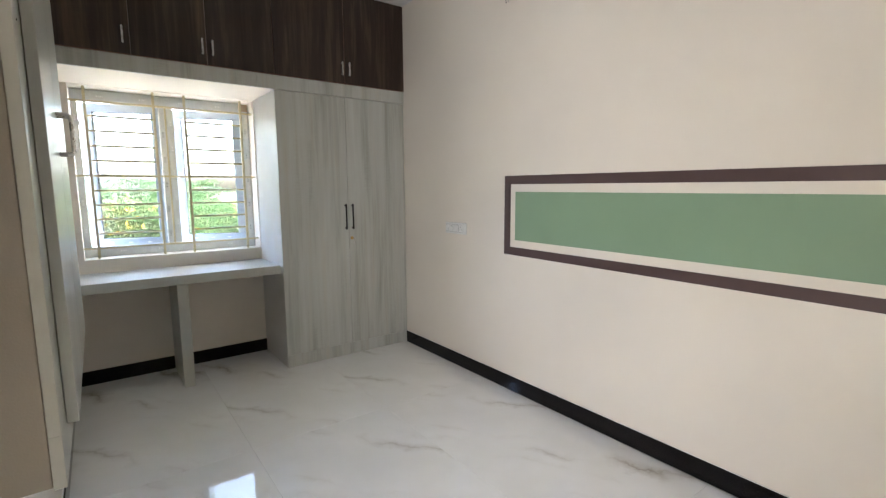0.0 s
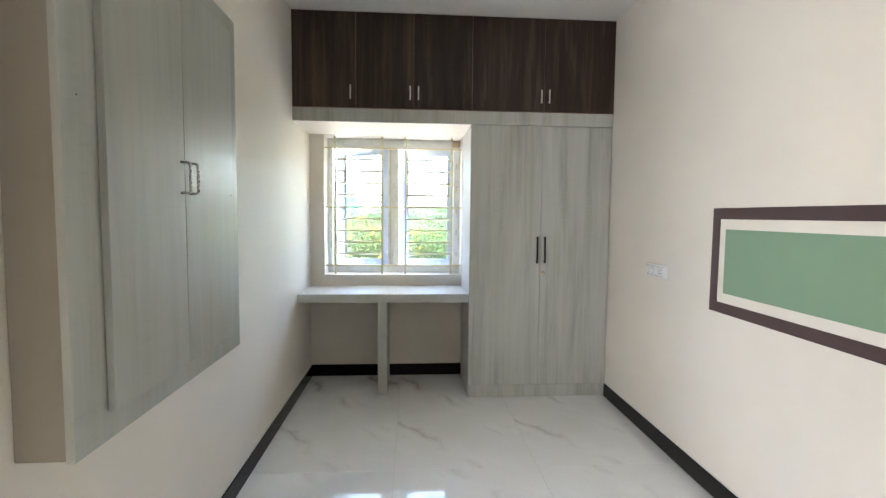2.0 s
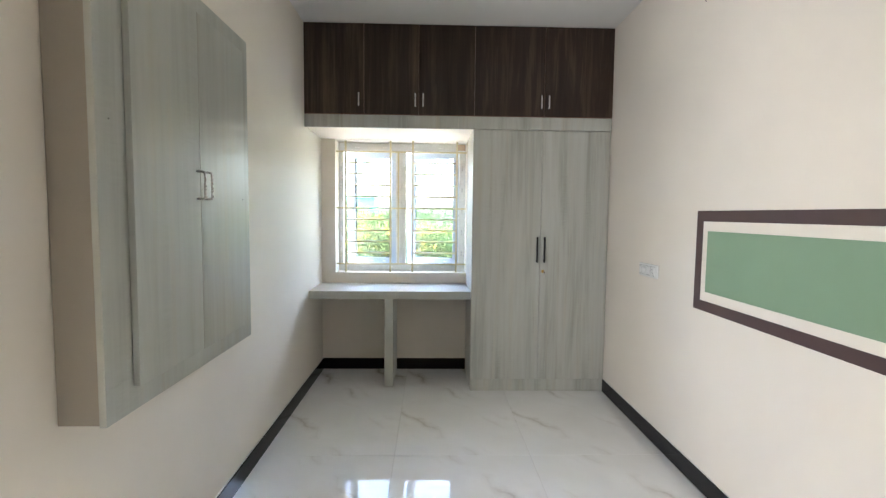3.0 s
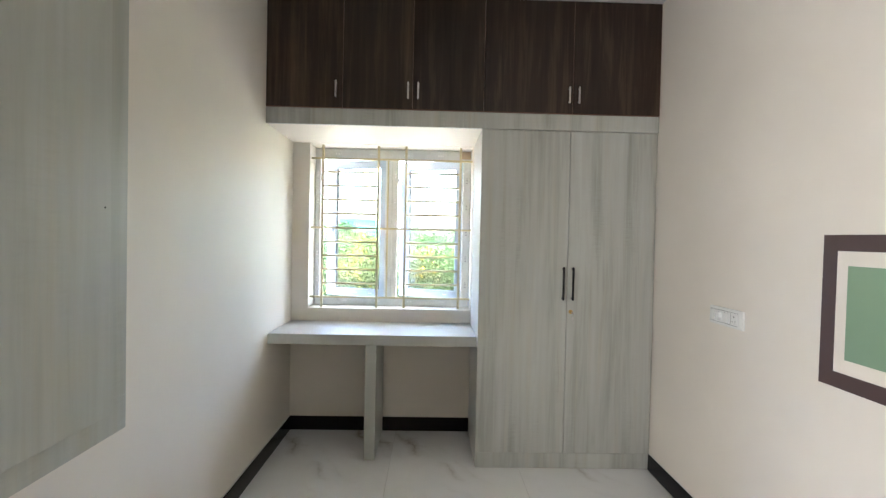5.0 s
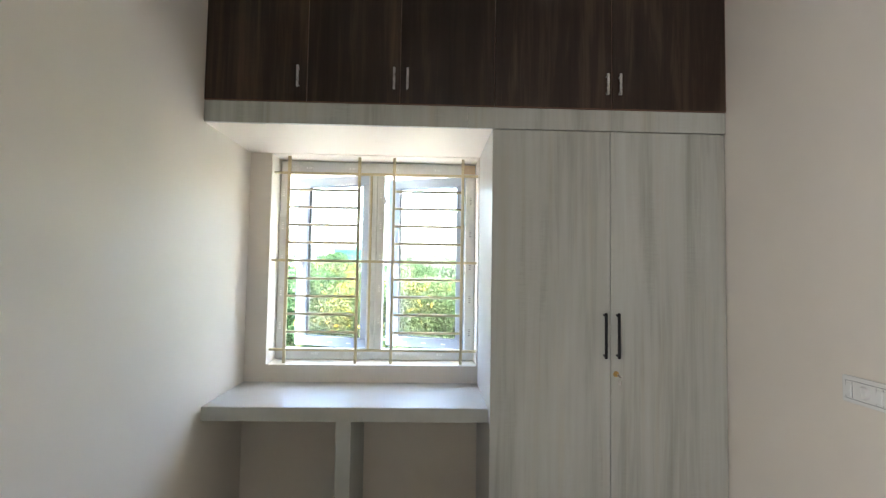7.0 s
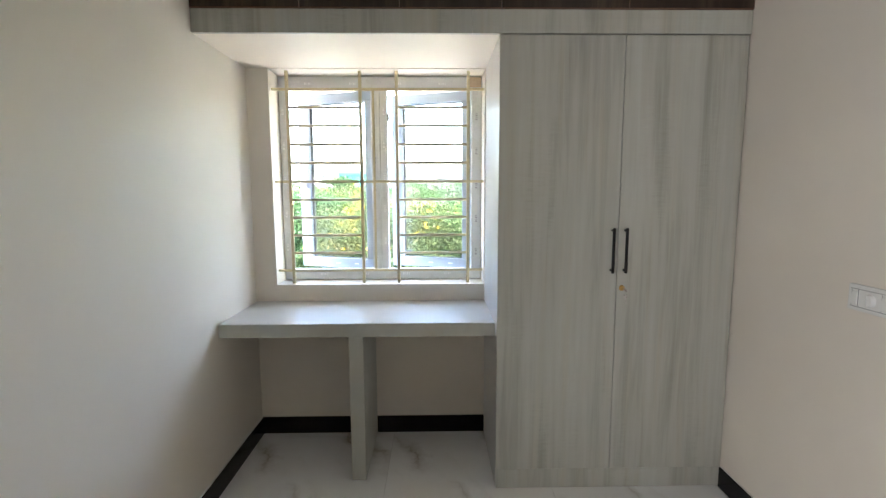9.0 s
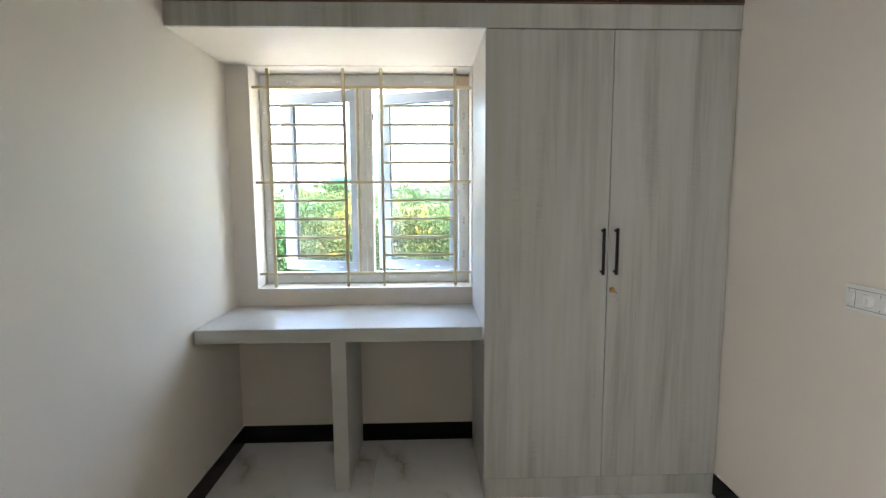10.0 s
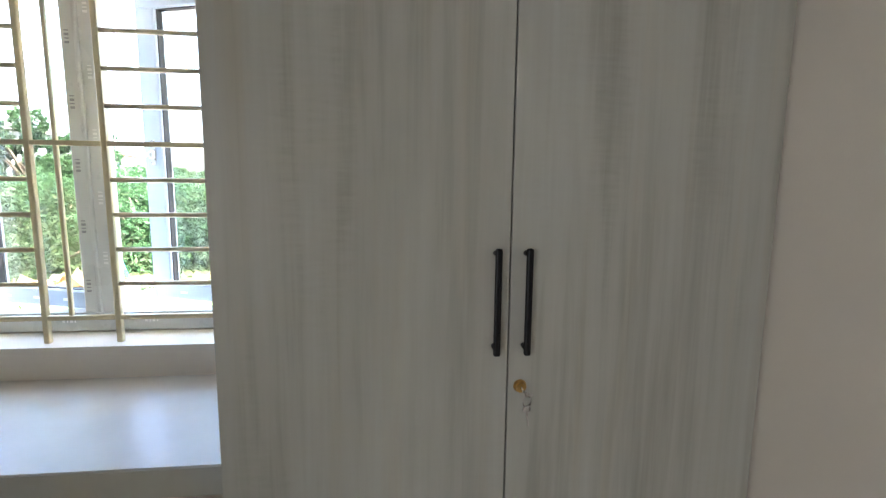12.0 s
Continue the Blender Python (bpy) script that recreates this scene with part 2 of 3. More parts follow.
def box(x0, x1, y0, y1, z0, z1, bevel=0.0, segments=1):
    bm = bmesh.new()
    bmesh.ops.create_cube(bm, size=1)
    for v in bm.verts:
        v.co = Vector(((x0 + x1) / 2 + v.co.x * (x1 - x0), (y0 + y1) / 2 + v.co.y * (y1 - y0), (z0 + z1) / 2 + v.co.z * (z1 - z0)))
    if bevel:
        bmesh.ops.bevel(bm, geom=bm.edges[:], offset=bevel, segments=segments, affect="EDGES", profile=0.5)
    return bm


def join(*bms):
    out = bms[0]
    for b in bms[1:]:
        me = bpy.data.meshes.new("tmp")
        b.to_mesh(me)
        out.from_mesh(me)
        bpy.data.meshes.remove(me)
        b.free()
    return out


def turn(bm, centre, degrees, axis="Z"):
    bmesh.ops.rotate(bm, cent=centre, matrix=Matrix.Rotation(radians(degrees), 3, axis), verts=bm.verts)
    return bm


def rod(points, radius, sides=10, cap=True):
    """A round bar along a chain of points."""
    bm = bmesh.new()
    pts = [Vector(p) for p in points]
    rings = []
    side = None
    for i, p in enumerate(pts):
        d = (pts[min(i + 1, len(pts) - 1)] - pts[max(i - 1, 0)]).normalized()
        if side is None:
            side = d.orthogonal().normalized()
        side = (side - d * side.dot(d)).normalized()
        up = d.cross(side)
        r = radius[i] if isinstance(radius, (list, tuple)) else radius
        rings.append([bm.verts.new(p + (side * math.cos(a) + up * math.sin(a)) * r) for a in (2 * math.pi * k / sides for k in range(sides))])
    for a, b in zip(rings, rings[1:]):
        for k in range(sides):
            bm.faces.new((a[k], a[(k + 1) % sides], b[(k + 1) % sides], b[k])).smooth = True
    if cap:
        bm.faces.new(rings[0][::-1])
        bm.faces.new(rings[-1])
    return bm


def disc(centre, radius, depth, axis="Y", sides=28, bevel=0.0):
    bm = bmesh.new()
    bmesh.ops.create_cone(bm, cap_ends=True, segments=sides, radius1=radius, radius2=radius - bevel, depth=depth)
    rot = {"Y": Matrix.Rotation(radians(90), 3, "X"), "X": Matrix.Rotation(radians(-90), 3, "Y"), "Z": Matrix.Identity(3)}[axis]
    bmesh.ops.rotate(bm, cent=(0, 0, 0), matrix=rot, verts=bm.verts)
    bmesh.ops.translate(bm, vec=centre, verts=bm.verts)
    return bm


def mesh_of(name, bm, material, shift=(0, 0, 0)):
    bmesh.ops.translate(bm, vec=-Vector(shift), verts=bm.verts)
    bmesh.ops.recalc_face_normals(bm, faces=bm.faces)
    me = bpy.data.meshes.new(name)
    bm.to_mesh(me)
    bm.free()
    me.materials.append(material)
    return me


def thing(name, at, label, category, group="", kind=""):
    ob = new(name)
    ob.location = at
    ob.empty_display_size = 0.1
    return tagged(ob, label, category, group, kind)


def part(name, bm, material, parent, label=""):
    ob = new(name, mesh_of(name, bm, material, base_of(parent)))
    ob.parent = parent
    return tagged(ob, label)


def solid(name, bm, material, label, category, kind="", at=(0, 0, 0)):
    ob = new(name, mesh_of(name, bm, material, at))
    ob.location = at
    return tagged(ob, label, category, "", kind)


# ---- the room ----
W, YB, REAR, TOP = 2.414, 0.567, -4.26, 2.893
YOUT = 0.86
WX0, WX1, WZ0, WZ1 = 0.122, 1.3135, 0.898, 2.1
CX = 1.322

floor = solid("floor", box(-0.2, W + 0.2, REAR - 0.2, YOUT, -0.25, -0.0025), GROUT, "white polished marble-look tiles with grey veins", "floor", "structure")
solid("ceiling", box(-0.2, W + 0.2, REAR - 0.2, YOUT, TOP, TOP + 0.18), WHITE, "plain white painted ceiling slab", "ceiling", "structure")
solid("wall_left", join(box(-0.2, 0, -2.93, YOUT, -0.25, TOP), box(-0.2, 0, REAR, -3.75, -0.25, TOP),
                        box(-0.2, 0, -3.75, -2.93, 2.1, TOP), box(-0.2, 0, -3.75, -2.93, -0.25, -0.003)), CREAM, "cream painted plaster wall with black skirting", "wall", "structure")
solid("wall_right", box(W, W + 0.2, REAR, YOUT, -0.25, TOP), CREAM, "cream painted plaster wall with a green band", "wall", "structure")
solid("wall_rear", box(-0.2, W + 0.2, REAR - 0.2, REAR, -0.25, TOP), CREAM, "plain cream painted plaster wall", "wall", "structure")
solid("wall_window", join(
    box(0, W, YB, YOUT, -0.25, WZ0), box(0, W, YB, YOUT, WZ1, TOP),
    box(0, WX0, YB, YOUT, WZ0, WZ1), box(WX1, W, YB, YOUT, WZ0, WZ1)), CREAM, "cream painted wall with a square window opening", "wall", "structure")
loft_slab = solid("loft_slab", box(0, W, 0.014, YB, 2.103, 2.199), CREAM, "cream painted loft slab above the desk niche", "slab", "structure")


# unseen hall, added to close the doorway around the fill lamp
solid("hall_shell", join(box(-2.0, -0.2, -4.6, -2.2, -0.25, -0.003), box(-2.0, -0.2, -4.6, -2.2, 2.5, 2.6), box(-2.1, -2.0, -4.7, -2.1, -0.25, 2.6),
                         box(-2.0, -0.2, -4.7, -4.6, -0.25, 2.6), box(-2.0, -0.2, -2.2, -2.1, -0.25, 2.6)), CREAM, "plain cream walls of an added unseen hall beyond the doorway", "wall", "structure")


def skirting(name, x0, x1, y0, y1):
    s = solid(name, box(x0, x1, y0, y1, 0.0, 0.1, 0.0015), GRANITE, "polished black granite skirting along the wall", "skirting", "structure")
    return s


skirting("baseboard_left", 0, 0.012, -2.93, YB - 0.012)
skirting("baseboard_right", W - 0.012, W, REAR + 0.012, -0.002)
skirting("baseboard_window", 0, CX, YB - 0.012, YB)
skirting("baseboard_rear", 0, W, REAR, REAR + 0.012)
solid("trim_left", box(0.0005, 0.006, -2.93, YB - 0.012, 0.1, 0.1035), CAULK, "thin white filler line above the skirting", "trim", "structure")
solid("trim_right", box(W - 0.006, W - 0.0005, REAR + 0.012, -0.002, 0.1, 0.1025), CAULK, "thin white filler line above the skirting", "trim", "structure")

# painted band on the wall: brown outline, cream gap, green field
band = thing("painted_wall_band", (W, -2.4, 0.945), "sage green painted panel with a dark brown outline", "wall paint", kind="structure")
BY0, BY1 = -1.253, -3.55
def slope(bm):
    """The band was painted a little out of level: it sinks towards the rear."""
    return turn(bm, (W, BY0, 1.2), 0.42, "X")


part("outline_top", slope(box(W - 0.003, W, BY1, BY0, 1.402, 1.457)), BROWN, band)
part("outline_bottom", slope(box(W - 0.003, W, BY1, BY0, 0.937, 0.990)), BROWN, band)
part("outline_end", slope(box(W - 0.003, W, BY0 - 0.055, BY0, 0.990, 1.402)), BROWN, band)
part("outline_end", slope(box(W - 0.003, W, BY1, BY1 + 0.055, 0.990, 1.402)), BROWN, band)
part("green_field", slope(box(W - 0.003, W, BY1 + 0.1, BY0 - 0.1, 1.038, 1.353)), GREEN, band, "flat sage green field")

# ---- window ----
FY0, FY1 = 0.720, 0.780
win = thing("window_1", ((WX0 + WX1) / 2, FY0, WZ0), "white plastic casement window with two sashes ajar", "window", kind="structure")
FX0, FX1, FZ0, FZ1 = WX0 + 0.004, WX1 - 0.002, WZ0 + 0.002, WZ1 - 0.004
part("frame_bottom", box(FX0, FX1, FY0, FY1, FZ0, 0.962, 0.003), UPVC, win)
part("frame_top", box(FX0, FX1, FY0, FY1, 2.024, FZ1, 0.003), UPVC, win)
part("frame_side", box(FX0, 0.166, FY0, FY1, 0.962, 2.024, 0.003), UPVC, win)
part("frame_side", box(1.253, FX1, FY0, FY1, 0.962, 2.024, 0.003), UPVC, win)
part("mullion", box(0.659, 0.755, FY0, FY1, 0.962, 2.024, 0.004), UPVC, win)
part("mullion_bead", box(0.700, 0.714, FY0 - 0.006, FY0 + 0.004, 0.962, 2.024, 0.003), UPVC, win)
part("window_sill", box(FX0, FX1, YOUT - 0.1, YOUT + 0.06, WZ0 - 0.03, WZ0 + 0.012, 0.004), OUTSIDE, win, "white outer sill ledge")


def sash(x0, x1, degrees):
    """A casement hinged on its right stile and swung outwards."""
    z0, z1, y0, y1 = 0.952, 2.034, FY1 + 0.001, FY1 + 0.049
    pin = (x1, FY1 + 0.02, 0)
    bar, lip = 0.062, 0.018
    s = part("sash", turn(join(
        box(x0 - lip, x1, y0, y1, z0, z0 + bar, 0.005), box(x0 - lip, x1, y0, y1, z1 - bar, z1, 0.005),
        box(x0 - lip, x0 + bar, y0, y1, z0 + bar - 0.004, z1 - bar + 0.004, 0.005), box(x1 - bar, x1, y0, y1, z0 + bar - 0.004, z1 - bar + 0.004, 0.005)), pin, -degrees), SASH, win, "sash covered with pale blue protective film")
    ym = (y0 + y1) / 2
    a, b, c, d = x0 + bar - 0.001, x1 - bar + 0.001, z0 + bar - 0.001, z1 - bar + 0.001
    g = 0.0035
    part("gasket", turn(join(box(a, b, ym - 0.012, ym + 0.012, c, c + g), box(a, b, ym - 0.012, ym + 0.012, d - g, d),
                             box(a, a + g, ym - 0.012, ym + 0.012, c + g, d - g), box(b - g, b, ym - 0.012, ym + 0.012, c + g, d - g)), pin, -degrees), GASKET, s)
    pane = part("pane", turn(box(a + 0.002, b - 0.002, ym - 0.003, ym + 0.003, c + 0.002, d - 0.002), pin, -degrees), GLASS, s, "clear glass pane")
    pane.visible_shadow = False
    part("latch_plate", turn(box(x0 + 0.012, x0 + 0.034, y0 - 0.004, y0 + 0.002, 1.44, 1.53, 0.003), pin, -degrees), STEEL, s)
    part("casement_handle", turn(join(box(x0 + 0.014, x0 + 0.036, y0 - 0.014, y0 - 0.003, 1.462, 1.492, 0.003),
                                      box(x0 - 0.022, x0 + 0.03, y0 - 0.024, y0 - 0.013, 1.470, 1.484, 0.003)), pin, -degrees), PLASTIC, s, "short white cockspur handle")
    part("stay_arm", turn(box(x0 + 0.12, x1 - 0.02, y0 - 0.002, y0 + 0.012, z1 + 0.001, z1 + 0.006), pin, -degrees * 0.45), STEEL, s)
    for k in range(3):
        part("print_mark", turn(box(x0 + 0.1 + k * 0.13, x0 + 0.13 + k * 0.13, y0 - 0.0012, y0 + 0.001, z0 + 0.024, z0 + 0.033), pin, -degrees), FILM_GREY, s)
    return s


sash(0.163, 0.675, 19.0)
sash(0.753, 1.265, 19.0)


def print_marks(along, cross, z_or_x, upright):
    """Small grey print on the frame's protective film, as four short strokes."""
    strokes = []
    for k in range(4):
        o = along + (k - 1.5) * 0.0115
        wide = 0.0036 if k in (0, 2) else 0.0017
        if upright:
            strokes.append(box(cross - 0.0062, cross + 0.0062, FY0 - 0.0012, FY0 + 0.001, o - wide, o + wide))
        else:
            strokes.append(box(o - wide, o + wide, FY0 - 0.0012, FY0 + 0.001, cross - 0.0062, cross + 0.0062))
    part("print_mark", join(*strokes), FILM_DARK if upright and 0.6 < cross < 0.7 or cross > 1.2 and cross < 1.3 else FILM_GREY, win)


for k in range(5):
    print_marks(1.10 + k * 0.2, 0.146, 0, True)
    print_marks(1.05 + k * 0.19, 0.678, 0, True)
    print_marks(1.14 + k * 0.19, 0.735, 0, True)
    print_marks(1.07 + k * 0.2, 1.282, 0, True)
for k in range(4):
    print_marks(0.30 + k * 0.26, 2.055, 0, False)
    print_marks(0.36 + k * 0.25, 0.935, 0, False)

part("frame_keep", box(0.166, 0.176, 0.735, 0.755, 1.845, 1.885, 0.002), STEEL, win)
part("frame_keep", box(0.755, 0.765, 0.735, 0.755, 1.845, 1.885, 0.002), STEEL, win)
part("corner_tape", box(1.236, 1.308, FY0 - 0.0025, FY0 + 0.001, 2.035, 2.092), TAPE, win, "tan protective tape on the frame corner")

# security grille, welded of square bar, set in the opening in front of the window
GY = 0.612
grille = thing("window_grille", ((WX0 + WX1) / 2, GY, WZ0), "cream enamelled steel security grille in the window", "window grille")
for gx in (0.209, 0.617, 0.821, 1.225):
    part("upright_bar", box(gx - 0.0085, gx + 0.0085, GY - 0.0085, GY + 0.0085, WZ0, WZ1, 0.002), GRILLE, grille)
part("upright_bar", box(0.683, 0.695, GY - 0.006, GY + 0.006, 0.981, 1.996, 0.002), GRILLE, grille)
for gz in (2.0, 1.488, 0.975):
    part("long_bar", box(WX0, WX1, GY - 0.0072, GY + 0.0072, gz - 0.0072, gz + 0.0072, 0.002), GRILLE, grille)
for gx0, gx1 in ((0.2165, 0.6095), (0.8285, 1.2175)):
    for gz in (1.902, 1.800, 1.697, 1.594, 1.385, 1.283, 1.180, 1.077):
        part("cross_bar", rod([(gx0 - 0.004, GY, gz), (gx1 + 0.004, GY, gz)], 0.0072, 8), GRILLE, grille)

# ---- desk ----
TY0, TZ0, TZ1 = 0.077, 0.738, 0.803
desk = thing("desk", (0.66, 0.3, 0), "built-in pale wood-print desk with one panel leg", "desk")
part("desktop", box(0.002, CX - 0.003, TY0, YB - 0.002, TZ0, TZ1, 0.0025), PALE, desk)
part("panel_leg", box(0.616, 0.686, TY0 + 0.004, YB - 0.016, 0.001, TZ0 - 0.0005, 0.002), EDGE, desk)
part("front_edge", box(0.002, CX - 0.003, TY0 - 0.002, TY0 + 0.001, TZ0, TZ1 - 0.003), EDGE, desk, "pale grey edge strip")

# ---- wardrobe ----
wardrobe = thing("wardrobe", (1.86, 0.3, 0), "tall ash-grey wood-print wardrobe with two closed doors", "wardrobe")
part("side_panel", box(CX - 0.003, CX + 0.015, 0.019, YB - 0.002, 0.001, 2.102, 0.001), PALE, wardrobe)
part("body", box(CX + 0.016, W - 0.03, 0.022, YB - 0.002, 0.1, 2.1), ASH, wardrobe)
part("plinth", box(CX + 0.001, W - 0.003, 0.004, 0.021, 0.001, 0.097, 0.001), ASH, wardrobe)


def pull(x, z0, z1, y, reach, wide, material, parent, name="handle"):
    """A bar handle standing off a door that faces -y."""
    r = wide / 2
    b = join(box(x - r, x + r, y - reach, y - reach + 0.011, z0, z1, r * 0.6, 2),
             rod([(x, y + 0.001, z0 + 0.012), (x, y - reach + 0.006, z0 + 0.012)], r * 0.85, 10),
             rod([(x, y + 0.001, z1 - 0.012), (x, y - reach + 0.006, z1 - 0.012)], r * 0.85, 10))
    return part(name, b, material, parent)


dl = part("door", box(CX - 0.003, 1.8655, 0.0, 0.018, 0.1, 2.0985, 0.0012), ASH, wardrobe)
dr = part("door", box(1.8685, W - 0.0055, 0.0, 0.018, 0.1, 2.0985, 0.0012), ASH, wardrobe)
pull(1.838, 1.056, 1.262, 0, 0.032, 0.013, BLACK, dl, "handle")
pull(1.897, 1.056, 1.262, 0, 0.032, 0.013, BLACK, dr, "handle")
lock = part("lock", join(disc((1.893, -0.003, 0.984), 0.0135, 0.006, "Y", 28, 0.002), disc((1.893, -0.007, 0.984), 0.0095, 0.006, "Y")), BRASS, dr, "round brass lock")
keys = thing("key", (1.9, -0.012, 0.98), "small steel key hanging from the wardrobe lock", "key")
part("blade", box(1.8915, 1.8945, -0.03, -0.01, 0.9815, 0.9865, 0.0005), STEEL, keys)
part("bow", join(turn(box(1.892, 1.910, -0.032, -0.030, 0.976, 0.985, 0.0009), (1.893, -0.03, 0.98), 12, "Y")), STEEL, keys)
part("ring", rod([(1.899 + 0.008 * math.cos(a), -0.030, 0.965 + 0.011 * math.sin(a)) for a in [2 * math.pi * k / 14 for k in range(15)]], 0.0008, 6, False), STEEL, keys)
part("spare_key", join(disc((1.899, -0.029, 0.948), 0.0075, 0.002, "Y", 18), turn(box(1.8978, 1.9005, -0.030, -0.028, 0.914, 0.945), (1.899, -0.029, 0.945), -9, "Y")), STEEL, keys)

# ---- loft cupboards ----
loft = thing("loft_cabinet", (1.2, 0.3, 2.2), "dark walnut loft cabinet with five closed doors", "cabinet")
part("body", box(0.002, W - 0.002, 0.012, YB - 0.002, 2.2, TOP - 0.002), WENGE, loft)
edges = (0.002, 0.464, 0.889, 1.324, 1.872, W - 0.003)
for k in range(5):
    d = part("door", box(edges[k] + 0.0012, edges[k + 1] - 0.0028, -0.012, 0.006, 2.2045, TOP - 0.005, 0.001), WENGE, loft)
    part("edge_band", box(edges[k] + 0.0015, edges[k + 1] - 0.0015, -0.0125, 0.0, 2.2008, 2.2043), COPPER_EDGE, d, "thin copper-brown edge band")
    part("side_band", box(edges[k + 1] - 0.0026, edges[k + 1] - 0.0008, -0.0126, 0.0, 2.2045, TOP - 0.005), COPPER_EDGE, d, "thin copper-brown edge band")
    for hx in {0: (0.425,), 1: (0.861,), 2: (0.922,), 3: (1.846,), 4: (1.905,)}[k]:
        pull(hx, 2.262, 2.364, -0.012, 0.026, 0.011, STEEL, d)
fascia = thing("loft_fascia", (1.2, 0, 2.1), "grey wood-print fascia strip under the loft", "fascia")
part("strip", box(0.002, 1.199, -0.006, 0.013, 2.1015, 2.1995, 0.001), ASH, fascia)
part("strip", box(1.2005, W - 0.003, -0.006, 0.013, 2.1015, 2.1995, 0.001), ASH, fascia)

# ---- wall cupboard ----
KX, KY0, KY1, KZ0, KZ1 = 0.133, -2.488, -1.486, 0.839, 2.200
cupboard = thing("wall_cupboard", (0.0, -1.988, KZ0), "shallow wall cupboard with glossy ash-grey doors", "cupboard")
part("casing", box(0.001, KX - 0.02, KY0 + 0.004, KY1 - 0.004, KZ0 + 0.003, KZ1 - 0.003, 0.002), SHADED_BEIGE, cupboard, "beige painted casing, toned down for its shaded side")
part("face_frame", join(box(KX - 0.0195, KX, KY0, KY1, KZ0, KZ0 + 0.1, 0.001), box(KX - 0.0195, KX, KY0, KY1, KZ1 - 0.1, KZ1, 0.001),
                        box(KX - 0.0195, KX - 0.0003, KY0, KY0 + 0.125, KZ0 + 0.0995, KZ1 - 0.0995, 0.001), box(KX - 0.0195, KX - 0.0003, KY1 - 0.125, KY1, KZ0 + 0.0995, KZ1 - 0.0995, 0.001)), GLOSSY_ASH, cupboard)
KS = -1.988
for side in (-1, 1):
    ya, yb = (KY0 + 0.116, KS - 0.001) if side < 0 else (KS + 0.001, KY1 - 0.1)
    d = part("door", box(KX + 0.001, KX + 0.0205, ya, yb, KZ0 + 0.073, KZ1 - 0.075, 0.0012), GLOSSY_ASH, cupboard)
    hy = KS + side * 0.026
    x0 = KX + 0.0195
    pts = [(x0, 1.466), (x0 + 0.022, 1.466), (x0 + 0.028, 1.468), (x0 + 0.030, 1.474), (x0 + 0.030, 1.555), (x0 + 0.028, 1.561), (x0 + 0.022, 1.563), (x0, 1.563)]
    part("handle", rod([(x, hy, z) for x, z in pts], 0.0045, 10), STEEL, d, "bent steel bow handle")
part("screw_mark", disc((KX + 0.0212, KY1 - 0.125, 1.478), 0.003, 0.001, "X", 10), SLOT, cupboard)
part("screw_mark", disc((KX + 0.0006, KY0 + 0.05, 1.66), 0.002, 0.001, "X", 10), SLOT, cupboard)

# ---- switchboard ----
SY0, SY1, SZ0, SZ1 = -0.853, -0.605, 1.036, 1.122
board = thing("switch_board", (W, (SY0 + SY1) / 2, SZ0), "white plastic switch board with regulator and socket", "switch board")
part("plate", box(W - 0.012, W, SY0, SY1, SZ0, SZ1, 0.004, 2), PLASTIC, board)
part("insert", box(W - 0.0145, W - 0.011, SY0 + 0.028, SY1 - 0.012, SZ0 + 0.014, SZ1 - 0.014, 0.001), PLASTIC, board)
zc = (SZ0 + SZ1) / 2
for sy in (-0.634, -0.738, -0.760):
    part("rocker", turn(box(W - 0.0185, W - 0.013, sy - 0.0105, sy + 0.0105, zc - 0.021, zc + 0.021, 0.0015), (W - 0.014, sy, zc), 4, "Y"), PLASTIC, board)
part("regulator_knob", join(disc((W - 0.021, -0.687, zc), 0.021, 0.014, "X", 32, 0.003), box(W - 0.030, W - 0.026, -0.689, -0.685, zc - 0.016, zc + 0.016)), PLASTIC, board)
part("socket_face", box(W - 0.0165, W - 0.013, -0.818, -0.776, zc - 0.022, zc + 0.022, 0.001), PLASTIC, board)
for py, pz, pr in ((-0.797, zc + 0.011, 0.0034), (-0.787, zc - 0.010, 0.0026), (-0.807, zc - 0.010, 0.0026)):
    part("pin_hole", disc((W - 0.0166, py, pz), pr, 0.0008, "X", 12), SLOT, board)
# thin dark strips draw the shadow lines along the insert's rims
part("seam", box(W - 0.0150, W - 0.0140, SY0 + 0.028, SY1 - 0.012, SZ1 - 0.0145, SZ1 - 0.0135), SLOT, board)

# likewise dark strips for the shade between the modules
for sy in (-0.6225, -0.6455, -0.7265, -0.749, -0.7715):
    part("module_gap", box(W - 0.0150, W - 0.0142, sy - 0.0006, sy + 0.0006, zc - 0.026, zc + 0.026), SLOT, board)
part("seam", box(W - 0.0150, W - 0.0140, SY0 + 0.028, SY1 - 0.012, SZ0 + 0.0135, SZ0 + 0.0145), SLOT, board)

# loose lamp wires left on the wall
wires = thing("wire_stub", (W, -1.283, 2.54), "short loose grey lamp wires out of the wall", "wire")
part("box_lid", disc((W - 0.002, -1.283, 2.585), 0.03, 0.004, "X", 24, 0.001), PLASTIC, wires)
for s in (-1, 1):
    part("wire", rod([(W - 0.003, -1.283, 2.583), (W - 0.02, -1.283 + s * 0.004, 2.575), (W - 0.028, -1.283 + s * 0.009, 2.553), (W - 0.02, -1.283 + s * 0.011, 2.528)], 0.0016, 6), BLACK if s > 0 else STEEL, wires)

